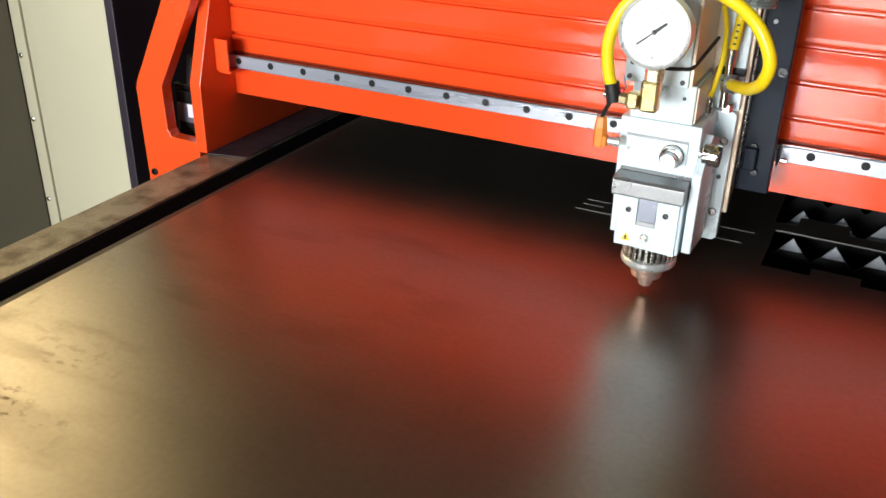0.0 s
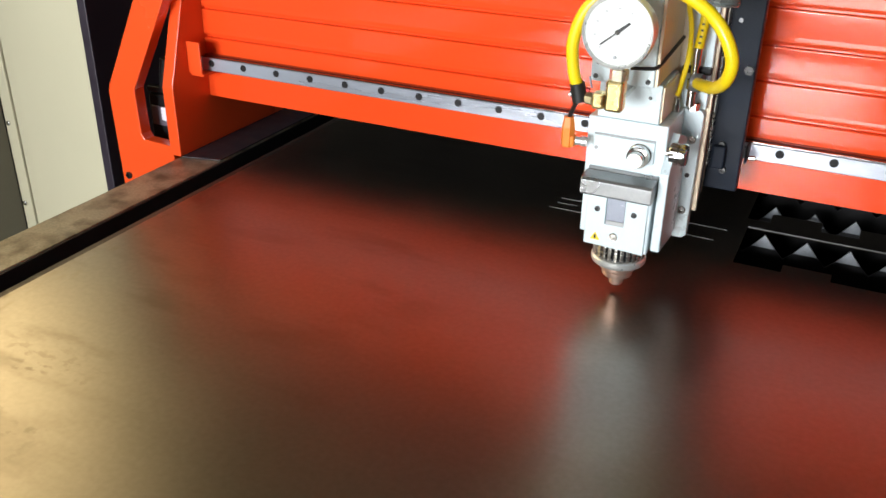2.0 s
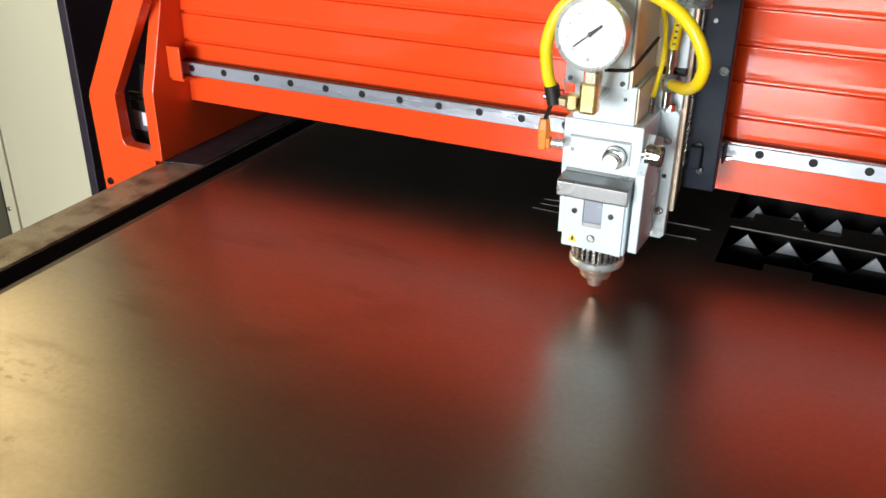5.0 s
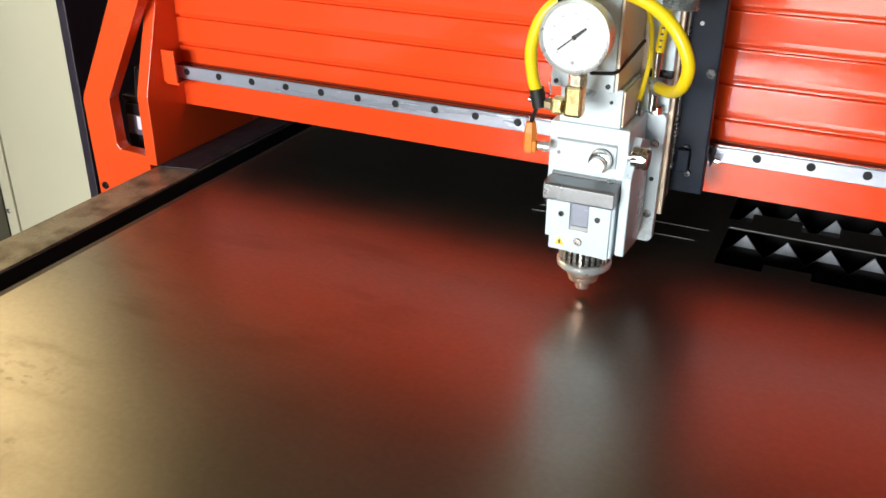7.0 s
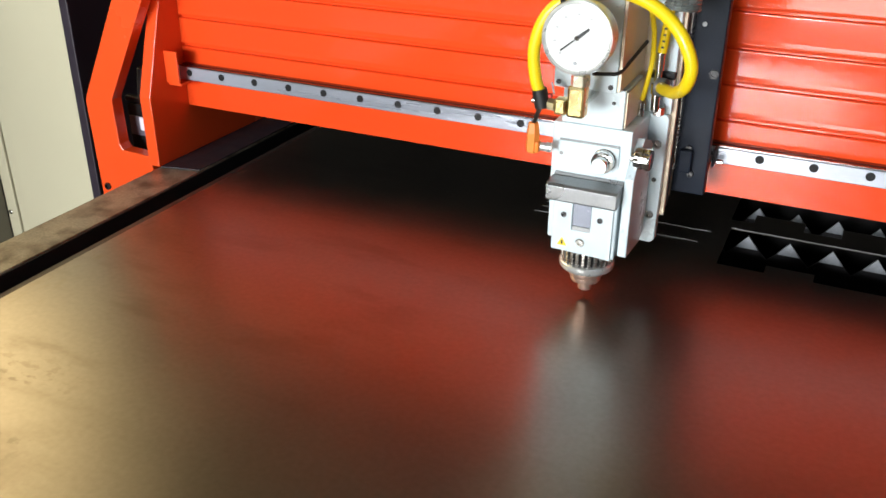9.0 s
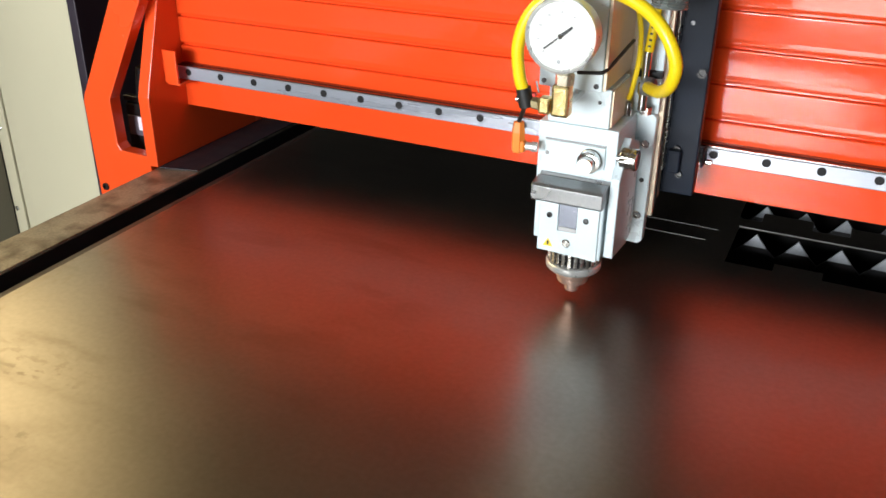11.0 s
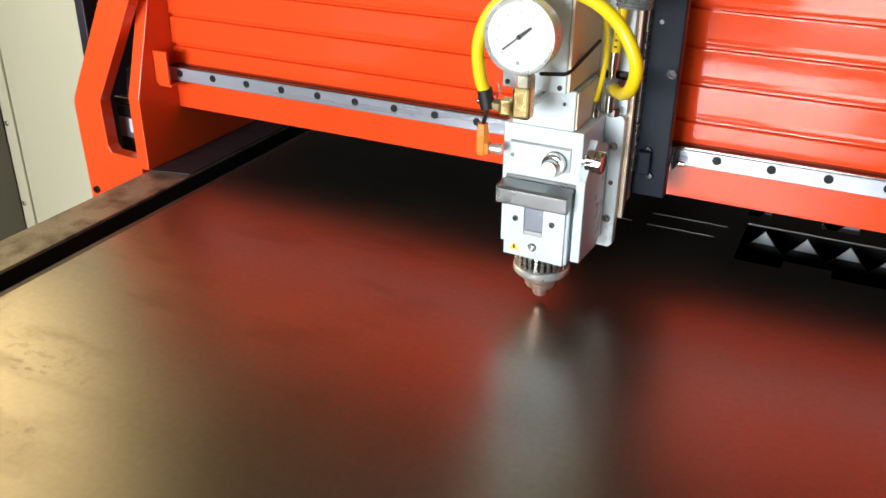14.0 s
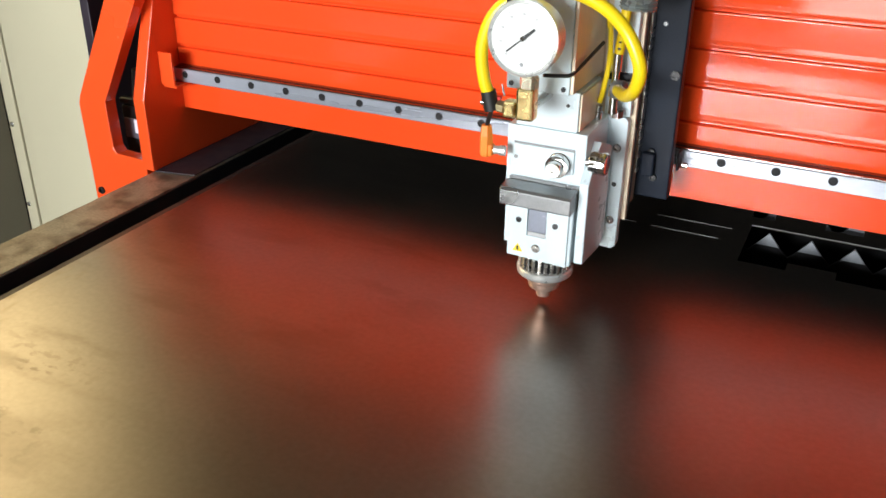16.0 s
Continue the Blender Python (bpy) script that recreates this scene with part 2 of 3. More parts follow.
def cyl(centre, way, r, length, seg=24, b=0.0006, bm=None):
    b = min(b, r * 0.4, length * 0.4)
    return lathe([(r - b, 0), (r, b), (r, length - b), (r - b, length)], centre, way, seg, bm)


def smooth_path(points, steps=6):
    pts = [Vector(p) for p in points]
    pts = [2 * pts[0] - pts[1], *pts, 2 * pts[-1] - pts[-2]]
    out = []
    for i in range(1, len(pts) - 2):
        p0, p1, p2, p3 = pts[i - 1:i + 3]
        for s in range(steps):
            t = s / steps
            out.append(0.5 * ((2 * p1) + (p2 - p0) * t + (2 * p0 - 5 * p1 + 4 * p2 - p3) * t * t + (3 * p1 - p0 - 3 * p2 + p3) * t ** 3))
    out.append(pts[-2])
    return out


def tube(points, r, seg=12, steps=6, bm=None, ripple=0.0):
    fresh = bmesh.new()
    pts = smooth_path(points, steps)
    rings = []
    up = Vector((0.13, 0.97, 0.2)).normalized()
    for i, p in enumerate(pts):
        d = (pts[min(i + 1, len(pts) - 1)] - pts[max(i - 1, 0)]).normalized()
        a = d.cross(up).normalized()
        c = a.cross(d)
        rr = r * (1 + ripple * (1 if i % 2 else -1))
        rings.append([fresh.verts.new(p + rr * (math.cos(2 * math.pi * k / seg) * a + math.sin(2 * math.pi * k / seg) * c)) for k in range(seg)])
    for r0, r1 in zip(rings, rings[1:]):
        for k in range(seg):
            fresh.faces.new((r0[k], r0[(k + 1) % seg], r1[(k + 1) % seg], r1[k]))
    fresh.faces.new(rings[0])
    fresh.faces.new(rings[-1])
    return merge(bm, fresh)


def socket_screw(centre, way, r, parent, mat=CHROME, label="", name="screw"):
    """A cap screw: a rounded head with a dark hexagon socket."""
    w = Vector(way).normalized()
    c = Vector(centre)
    head = part(name, lathe([(r, -0.001), (r, r * 0.45), (r * 0.85, r * 0.6), (r * 0.55, r * 0.6), (r * 0.5, r * 0.15)], c, w, 20), mat, parent, label, True)
    return head


# ---- structure ----
def structure():
    def slab(name, *a):
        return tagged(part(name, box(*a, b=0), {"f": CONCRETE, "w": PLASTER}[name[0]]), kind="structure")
    x0, x1, y0, y1, z0, z1 = -2.9, 6.0, -5.8, 5.0, -0.85, 3.6
    tagged(slab("floor", x0 - 0.2, x1 + 0.2, y0 - 0.2, y1 + 0.2, z0 - 0.2, z0), "grey worn concrete workshop floor", "floor")
    # the ceiling has a skylight
    bm = box(x0 - 0.2, 2.35, y0 - 0.2, y1 + 0.2, z1, z1 + 0.2, 0)
    box(5.3, x1 + 0.2, y0 - 0.2, y1 + 0.2, z1, z1 + 0.2, 0, bm)
    box(2.35, 5.3, y0 - 0.2, -4.1, z1, z1 + 0.2, 0, bm)
    box(2.35, 5.3, -1.5, y1 + 0.2, z1, z1 + 0.2, 0, bm)
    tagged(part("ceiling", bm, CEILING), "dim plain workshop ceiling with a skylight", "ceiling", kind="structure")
    tagged(slab("wall_north", x0, x1, y1, y1 + 0.2, z0, z1), "dim brownish plastered workshop wall", "wall")
    tagged(slab("wall_east", x1, x1 + 0.2, y0, y1, z0, z1), "dim brownish plastered workshop wall", "wall")
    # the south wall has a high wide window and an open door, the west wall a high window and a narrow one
    bm = box(x0, -1.32, y0 - 0.2, y0, z0, z1, 0)
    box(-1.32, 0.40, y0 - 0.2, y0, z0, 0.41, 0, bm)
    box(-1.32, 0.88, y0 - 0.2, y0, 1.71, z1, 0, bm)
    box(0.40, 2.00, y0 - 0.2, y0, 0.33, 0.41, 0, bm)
    box(0.88, 2.00, y0 - 0.2, y0, 0.41, z1, 0, bm)
    box(2.00, x1, y0 - 0.2, y0, z0, z1, 0, bm)
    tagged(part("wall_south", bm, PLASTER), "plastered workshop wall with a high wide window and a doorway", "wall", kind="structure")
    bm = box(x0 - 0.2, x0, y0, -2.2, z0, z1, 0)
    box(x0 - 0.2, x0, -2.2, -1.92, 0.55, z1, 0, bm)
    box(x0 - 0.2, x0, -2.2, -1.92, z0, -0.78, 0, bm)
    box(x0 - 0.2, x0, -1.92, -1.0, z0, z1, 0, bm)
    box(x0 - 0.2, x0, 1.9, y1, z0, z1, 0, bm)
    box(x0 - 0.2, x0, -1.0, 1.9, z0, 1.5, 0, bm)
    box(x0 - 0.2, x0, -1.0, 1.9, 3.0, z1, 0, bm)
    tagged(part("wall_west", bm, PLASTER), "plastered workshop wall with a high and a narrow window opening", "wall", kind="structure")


structure()


# ---- cutting table and sheet ----
def cells(xs, ys, keep, z0, z1):
    """A plate made of the cells of a grid that are kept, with walls where it ends."""
    bm = bmesh.new()
    vs = {}

    def v(i, j, z):
        if (i, j, z) not in vs:
            vs[i, j, z] = bm.verts.new((xs[i], ys[j], z))
        return vs[i, j, z]
    nx, ny = len(xs) - 1, len(ys) - 1

    def on(i, j):
        return 0 <= i < nx and 0 <= j < ny and keep((xs[i] + xs[i + 1]) / 2, (ys[j] + ys[j + 1]) / 2)
    for i in range(nx):
        for j in range(ny):
            if not on(i, j):
                continue
            for z in (z0, z1):
                bm.faces.new((v(i, j, z), v(i + 1, j, z), v(i + 1, j + 1, z), v(i, j + 1, z)))
            for di, dj, a, b in ((-1, 0, (i, j), (i, j + 1)), (1, 0, (i + 1, j), (i + 1, j + 1)), (0, -1, (i, j), (i + 1, j)), (0, 1, (i, j + 1), (i + 1, j + 1))):
                if not on(i + di, j + dj):
                    bm.faces.new((v(*a, z0), v(*b, z0), v(*b, z1), v(*a, z1)))
    return bm


SLITS = ((0.551, 0.668, 0.0285), (0.556, 0.585, 0.048), (0.556, 0.590, 0.0655), (0.690, 0.777, 0.0265), (0.690, 0.788, 0.0650))


def sheet():
    root = thing("steel_sheet", (0.75, 0.2, 0), "dark oily mill steel sheet with finished cut-outs, on the cutting table", "metal sheet")
    holes = [(0.811, 1.22, -0.025, 0.090), (0.806, 1.22, 0.119, 0.235), (0.60, 0.79, 0.30, 0.42)]
    tabs = [(0.836, 0.901, 0.119, 0.150), (0.948, 1.01, 0.119, 0.150), (0.868, 0.925, -0.025, -0.004)]
    slits = [(a, b, y - 0.0007, y + 0.0007) for a, b, y in SLITS]
    xs = sorted({0.088, 1.45, *[h[0] for h in holes + tabs + slits], *[h[1] for h in holes + tabs + slits]})
    ys = sorted({-1.0, 1.5, *[h[2] for h in holes + tabs + slits], *[h[3] for h in holes + tabs + slits]})

    def inside(x, y, r):
        return r[0] < x < r[1] and r[2] < y < r[3]

    def keep(x, y):
        if any(inside(x, y, t) for t in tabs):
            return True
        return not any(inside(x, y, h) for h in holes + slits)
    part("plate", cells(xs, ys, keep, -0.0012, 0.0), STEEL_SHEET, root)
    # bright burrs left by the laser along the cuts
    for a, b, y in SLITS:
        part("cut_edge", box(a, b, y + 0.0008, y + 0.0012, -0.0005, 0.0005, 0.0001), BRIGHT_EDGE, root, "thin bright cut edge")
    part("cut_edge", box(0.811, 1.22, 0.0902, 0.0907, -0.0005, 0.0007, 0.0001), BRIGHT_EDGE, root, "thin bright cut edge")
    return root


def table():
    root = thing("cutting_table", (0.75, 0.2, -0.85), "steel laser cutting table with ground rims and toothed slats", "cutting table")
    part("left_rim", box(-0.031, 0.037, -1.15, 1.6, -0.06, 0.0, 0.0015), RIM_STEEL, root, "worn rusty ground steel side rim")
    part("right_rim", box(1.50, 1.57, -1.15, 1.6, -0.06, 0.0, 0.0015), RIM_STEEL, root, "worn rusty ground steel side rim")
    # black trough and liner put the gap's shade into colour beside the rim
    part("trough", box(0.0375, 0.0735, -1.15, 1.6, -0.14, -0.055, 0.001, box(0.0375, 0.0402, -1.15, 1.6, -0.054, -0.002, 0.0005)), BLACK, root, "gap beside the sheet, its shade painted black")
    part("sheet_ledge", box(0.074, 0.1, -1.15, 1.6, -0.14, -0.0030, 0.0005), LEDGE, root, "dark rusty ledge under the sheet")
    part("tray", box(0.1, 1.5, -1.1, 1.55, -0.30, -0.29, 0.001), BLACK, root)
    for x0, x1 in ((-0.03, 0.03), (1.505, 1.565)):
        for y0 in (-1.1, 0.2, 1.5):
            part("leg", box(x0, x1, y0, y0 + 0.06, -0.85, -0.0605, 0.002), BLACK, root)
    part("front_apron", box(-0.03, 1.57, -1.17, -1.151, -0.5, -0.002, 0.002), ORANGE, root)
    return root


def slats():
    """Toothed strips across the table: a black body, and on it the brighter points of the teeth."""
    pitch, root = 0.0525, None
    tips = [0.836 + pitch * k for k in range(-13, 13)]
    body = [(0.102, -0.17), (0.102, -0.03)]
    for x in tips:
        body += [(x - pitch / 2, -0.031), (x - 0.0145, -0.019), (x + 0.0145, -0.019)]
    body += [(1.49, -0.031), (1.49, -0.17)]
    for i in range(25):
        y = 0.078 + 0.1015 * (i - 10)
        if root is None:
            root = thing("support_slat", (0.8, y, -0.17), "black toothed steel support slat with grey points standing under the sheet", "support slat", "support slats of the table")
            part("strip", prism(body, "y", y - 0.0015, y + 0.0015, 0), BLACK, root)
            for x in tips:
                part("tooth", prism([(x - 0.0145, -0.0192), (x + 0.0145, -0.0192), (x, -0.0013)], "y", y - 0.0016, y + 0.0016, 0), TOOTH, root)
        else:
            copy_thing(root, pose(0.8, y, -0.17))
    carrier = thing("slat_carrier", (0.8, 0.2, -0.29), "black steel bars that carry the slats in the table", "slat carrier")
    for x in (0.2, 0.8, 1.4):
        part("bar", box(x - 0.02, x + 0.02, -1.0, 1.5, -0.29, -0.1705, 0.002), BLACK, carrier)


# ---- gantry ----
RAIL_Z = 0.139
GROOVES = (0.1755, 0.2185, 0.2615, 0.3045)


def beam_profile():
    """The front of the extruded beam: flat ribs with a rounded lip above each deep groove."""
    y = 0.020
    pts = [(y + 0.33, 0.080), (y, 0.080), (y, GROOVES[0] - 0.0043), (y, GROOVES[0] - 0.0035)]
    for g in GROOVES:
        pts += [(y + 0.0006, g - 0.0027), (y + 0.0016, g - 0.0023), (y + 0.007, g - 0.0021), (y + 0.007, g + 0.0018), (y + 0.0014, g + 0.0018), (y + 0.0002, g + 0.0028), (y - 0.0004, g + 0.0050), (y - 0.0004, g + 0.0070), (y + 0.0001, g + 0.0100), (y + 0.0001, g + 0.0108)]
        nxt = g + 0.043 - 0.0035
        pts += [(y + 0.0001, nxt - 0.0008), (y + 0.0001, nxt)]
    pts[-1] = (y + 0.003, nxt + 0.002)
    pts += [(y + 0.015, 0.3465), (y + 0.33, 0.3465)]
    return pts


def gantry():
    root = thing("gantry", (0.75, 0.15, 0.08), "orange-red painted gantry beam with a steel guide rail and side plates", "gantry")
    part("beam", prism(beam_profile(), "x", -0.026, 1.62, 0), ORANGE_SMOOTH, root, "glossy orange-red ribbed extruded beam", True)
    # black plate added to keep the beam's underside dark in the sheet
    part("underside_plate", box(-0.02, 1.61, 0.05, 0.35, 0.072, 0.0795, 0.001), BLACK, root, "black plate added under the beam to darken its reflection")
    zt, zb = RAIL_Z + 0.0090, RAIL_Z - 0.0120
    # unseen box added so that the sheet reflects black behind the beam
    part("rear_blocker", box(-0.02, 1.61, 0.3505, 0.80, 0.072, 0.12, 0.002), BLACK, root, "unseen black box added behind the beam to darken reflections")
    rail = part("guide_rail", prism([(0.0195, zb), (0.0195, zt - 0.001), (0.0012, zt - 0.001), (0, zt - 0.002), (0, zb + 0.001), (0.0010, zb), (0.004, zb), (0.006, zb + 0.003), (0.010, zb + 0.003), (0.012, zb)], "x", -0.022, 1.6, 0), RAIL, root, "bright ground steel linear guide rail")
    part("rail_top", prism([(0.0195, zt - 0.0008), (0.0195, zt + 0.0010), (0.0120, zt + 0.0010), (0.0100, zt - 0.0002), (0.0060, zt - 0.0002), (0.0040, zt + 0.0005), (0.0018, zt + 0.0005), (0.0014, zt - 0.0008)], "x", -0.0215, 1.6, 0), RAIL_TOP, rail, "dark oily top of the rail")
    for i in range(27):
        part("rail_bolt", lathe([(0.0052, -0.0005), (0.0052, 0.0006), (0.0044, 0.0006), (0.0040, 0.0002), (0.0022, 0.0002), (0.002, 0.0005)], (0.06 * i, 0, RAIL_Z), (0, -1, 0), 16), BLACK, rail, "dark countersunk rail bolt" if i == 0 else "")
    # inner side plate, standing over the rim
    part("inner_side_plate", prism([(-0.063, 0.002), (0.34, 0.002), (0.34, 0.33), (0.0082, 0.33), (-0.022, 0.236), (-0.063, 0.112)], "x", -0.047, -0.0265, 0.0015), ORANGE, root, "thick orange-red side plate with a slanted front edge")
    # outer bracket, facing forwards, with a window for the motor
    y0, y1 = -0.056, -0.034
    bracket = [(-0.0475, 0.013), (-0.0475, -0.088), (-0.148, -0.088), (-0.158, -0.084), (-0.163, -0.074), (-0.167, 0.086), (-0.163, 0.098), (-0.039, 0.33), (0.018, 0.33), (-0.1115, 0.0965), (-0.112, 0.090), (-0.110, 0.024), (-0.104, 0.015)]
    part("outer_bracket", prism(bracket, "y", y0, y1, 0.0015), ORANGE, root, "bright orange bent bracket plate")
    socket_screw((-0.149, y0, -0.054), (0, -1, 0), 0.006, root, DARK_CHROME, "dark bolt", "bolt")
    part("back_plate", box(-0.166, -0.0475, 0.14, 0.16, -0.088, 0.33, 0.001), BLACK, root)
    # drive motor behind the bracket window
    motor = part("drive_motor", box(-0.135, -0.060, -0.005, 0.13, -0.015, 0.075, 0.004), BLACK, root, "black servo motor")
    part("motor_plate", box(-0.128, -0.060, -0.0085, -0.0055, 0.024, 0.056, 0.0008), GREY_LABEL, motor, "grey nameplate")
    part("motor_label", box(-0.106, -0.088, -0.0105, -0.009, 0.034, 0.056, 0.0003), LABEL, motor, "small pale label")
    part("motor_flange", box(-0.138, -0.058, -0.003, 0.01, 0.0765, 0.086, 0.002), DARK_CHROME, motor)
    part("connector", cyl((-0.10, 0.0, 0.086), (0.15, 0, 1), 0.009, 0.05), BLACK, motor)
    part("connector", cyl((-0.075, 0.01, 0.086), (0, 0, 1), 0.007, 0.03), DARK_CHROME, motor)
    # stop tab at the rail's end
    part("stop_tab", box(-0.0262, -0.0015, -0.0235, -0.0195, 0.1265, 0.1755, 0.0008, box(-0.0262, -0.0015, -0.0193, 0.0195, 0.1220, 0.1262, 0.0006)), ORANGE, root, "orange stop tab at the rail end")
    # thin dark plate that puts the gantry's shade on the rim into colour
    part("rim_shade_plate", prism([(-0.0262, -0.060), (0.0365, -0.046), (0.0365, 0.34), (-0.0262, 0.34)], "z", 0.0010, 0.0024, 0.0002), RIM_SHADE, root, "dark plate that stands for the gantry's shade on the rim")
    return root


# ---- carriage ----
def carriage():
    root = thing("carriage", (0.73, -0.04, 0.1), "dark blue-grey carriage plate with aluminium slide on the rail", "carriage")
    part("carriage_plate", box(0.655, 0.804, -0.052, -0.036, 0.103, 0.62, 0.0015), NAVY, root, "dark blue-grey painted plate")
    for x in (0.668, 0.738):
        part("rail_block", box(x, x + 0.055, -0.0355, 0.010, RAIL_Z - 0.022, RAIL_Z - 0.0122, 0.001, box(x, x + 0.055, -0.0355, -0.004, RAIL_Z - 0.012, RAIL_Z + 0.022, 0.001)), DARK_CHROME, root, "dark linear bearing block")
    part("wiper", box(0.8045, 0.8070, -0.024, -0.004, RAIL_Z - 0.010, RAIL_Z + 0.012, 0.001), BLACK, root, "black end wiper")
    part("lubricator", cyl((0.8085, -0.012, RAIL_Z - 0.006), (1, 0, 0), 0.003, 0.007, 12), CHROME, root)
    # layered slide behind the head
    part("slide_body", box(0.672, 0.7665, -0.0745, -0.0525, 0.098, 0.62, 0.001), WARM_ALU, root, "aluminium slide body")
    part("slide_strip", box(0.676, 0.7685, -0.0795, -0.0750, 0.094, 0.62, 0.0008), DARK_CHROME, root, "dark sealing strip")
    part("slide_face", box(0.672, 0.7675, -0.0865, -0.0800, 0.085, 0.62, 0.0008), WARM_ALU, root)
    part("slide_edge", box(0.7670, 0.7695, -0.066, -0.0535, 0.135, 0.62, 0.0004), ALU, root, "bright thin edge strip")
    # sensor holder and bolts on the plate
    part("sensor_holder", box(0.772, 0.787, -0.062, -0.0525, 0.131, 0.158, 0.002), NAVY, root, "dark sensor holder")
    for x, z in ((0.781, 0.158), (0.786, 0.128), (0.777, 0.141)):
        socket_screw((x, -0.0525, z), (0, -1, 0), 0.0042, root, DARK_CHROME, "", "bolt")
    for x, z in ((0.797, 0.247), (0.797, 0.36)):
        part("bolt", lathe([(0.0055, -0.001), (0.0055, 0.0035), (0.003, 0.0035), (0.0028, 0.0015)], (x, -0.052, z), (0, -1, 0), 6), DARK_CHROME, root, "dark hexagon bolt")
    socket_screw((0.780, -0.052, 0.300), (0, -1, 0), 0.0026, root, GREY_BAR, "", "bolt")
    return root


# ---- laser cutting head ----
def cutting_head():
    root = thing("laser_cutting_head", (0.701, -0.16, 0.0065), "white aluminium laser cutting head with copper nozzle above the sheet", "cutting head")
    cx, cy = 0.701, -0.158
    # nozzle, ring and knurled collar
    part("nozzle", lathe([(0.0030, 0.0090), (0.0076, 0.0092), (0.0082, 0.0108), (0.0082, 0.0185), (0.0120, 0.0200), (0.0170, 0.0215), (0.0176, 0.0230), (0.0176, 0.0275), (0.0155, 0.0285)], (cx, cy, 0), seg=32), COPPER, root, "copper cutting nozzle", True)
    part("ceramic_ring", lathe([(0.0155, 0.0285), (0.0195, 0.0290), (0.0205, 0.0310), (0.0205, 0.0340), (0.018, 0.0350)], (cx, cy, 0), seg=40), COPPER, root, "brownish nozzle holder ring", True)
    part("retaining_ring", lathe([(0.018, 0.0350), (0.0225, 0.0352), (0.0290, 0.0385), (0.0308, 0.0405), (0.0312, 0.0430), (0.0312, 0.0465), (0.0300, 0.0478), (0.026, 0.0482)], (cx, cy, 0), seg=48), SATIN, root, "satin steel retaining ring", True)
    collar = part("ribbed_collar", lathe([(0.0255, 0.0482), (0.0268, 0.0484), (0.0268, 0.0630), (0.0275, 0.0640), (0.0275, 0.0645)], (cx, cy, 0), seg=48), DARK_CHROME, root, "ribbed steel collar", True)
    ribs = None
    for i in range(26):
        a = 2 * math.pi * i / 26
        one = box(0.0263, 0.0297, -0.0020, 0.0020, 0.0484, 0.0650, 0.0007)
        bmesh.ops.transform(one, matrix=Matrix.Translation((cx, cy, 0)) @ Matrix.Rotation(a, 4, "Z"), verts=one.verts)
        ribs = merge(ribs, one)
    part("collar_ribs", ribs, ALU, collar, "bright upright ribs")
    # lens drawer
    drawer = part("lens_drawer", prism([(0.666, 0.066), (0.738, 0.066), (0.738, 0.131), (0.666, 0.131)], "y", -0.1885, -0.125, 0.0018), WHITE, root, "white lens drawer with a small window")
    part("drawer_front", prism([(0.671, 0.0685), (0.7345, 0.066), (0.7345, 0.1255), (0.7105, 0.1255), (0.7105, 0.0945), (0.6895, 0.0945), (0.6895, 0.1255), (0.671, 0.1255)], "y", -0.1915, -0.1886, 0.0005), WHITE, drawer)
    part("window", box(0.690, 0.710, -0.1900, -0.1886, 0.0995, 0.1255, 0.0003), WINDOW_GREY, drawer, "blue-grey window recess")
    part("window_tab", box(0.690, 0.710, -0.1906, -0.1886, 0.0947, 0.0992, 0.0003), FAINT, drawer)
    for x, z in ((0.6800, 0.1115), (0.7205, 0.1115)):
        part("drawer_screw", lathe([(0.0032, -0.001), (0.0032, 0.0009), (0.0022, 0.0009), (0.0018, 0.0002)], (x, -0.1915, z), (0, -1, 0), 18), DARK_CHROME, drawer, "dark socket screw")
    part("drawer_lock", lathe([(0.0048, -0.001), (0.0048, 0.0012), (0.0040, 0.0018), (0.0026, 0.0018), (0.0022, 0.0008), (0.0012, 0.0008), (0.001, 0.002)], (0.7005, -0.1915, 0.0815), (0, -1, 0), 24), CHROME, drawer, "small round lock", True)
    tri = part("warning_sticker", prism([(0.6745, 0.0745), (0.6855, 0.0745), (0.680, 0.084)], "y", -0.1921, -0.1916, 0), STICKER, drawer, "yellow warning triangle")
    part("sticker_mark", prism([(0.6790, 0.0760), (0.6810, 0.0760), (0.6812, 0.0805), (0.6788, 0.0805)], "y", -0.1925, -0.1922, 0), INK, tri)
    # clamp bar
    part("clamp_bar", prism([(-0.172, 0.1545), (-0.1790, 0.1545), (-0.1805, 0.1515), (-0.1850, 0.1515), (-0.1865, 0.1535), (-0.2035, 0.1510), (-0.2065, 0.1485), (-0.2065, 0.1335), (-0.2045, 0.1315), (-0.172, 0.1315)], "x", 0.6625, 0.7395, 0.0005), GREY_BAR, root, "dark grey clamp bar with a grooved top")
    # side covers
    part("side_cover", prism([(-0.184, 0.070), (-0.125, 0.064), (-0.108, 0.072), (-0.108, 0.180), (-0.150, 0.196), (-0.172, 0.176), (-0.184, 0.160)], "x", 0.7405, 0.7505, 0.0012), WHITE, root, "white side cover")
    part("side_cover", prism([(-0.176, 0.075), (-0.12, 0.075), (-0.12, 0.150), (-0.176, 0.150)], "x", 0.6575, 0.6655, 0.0012), WHITE, root)
    # focus block
    block = part("focus_block", box(0.6565, 0.7425, -0.1755, -0.10, 0.1325, 0.2095, 0.0015), WHITE, root, "white focus block")
    part("focus_plate", box(0.6650, 0.7310, -0.1785, -0.1757, 0.1665, 0.1905, 0.0006), WHITE, block)
    part("plate_shadow_line", box(0.6650, 0.7310, -0.1772, -0.1757, 0.1907, 0.1925, 0.0002), GREY_BAR, block)
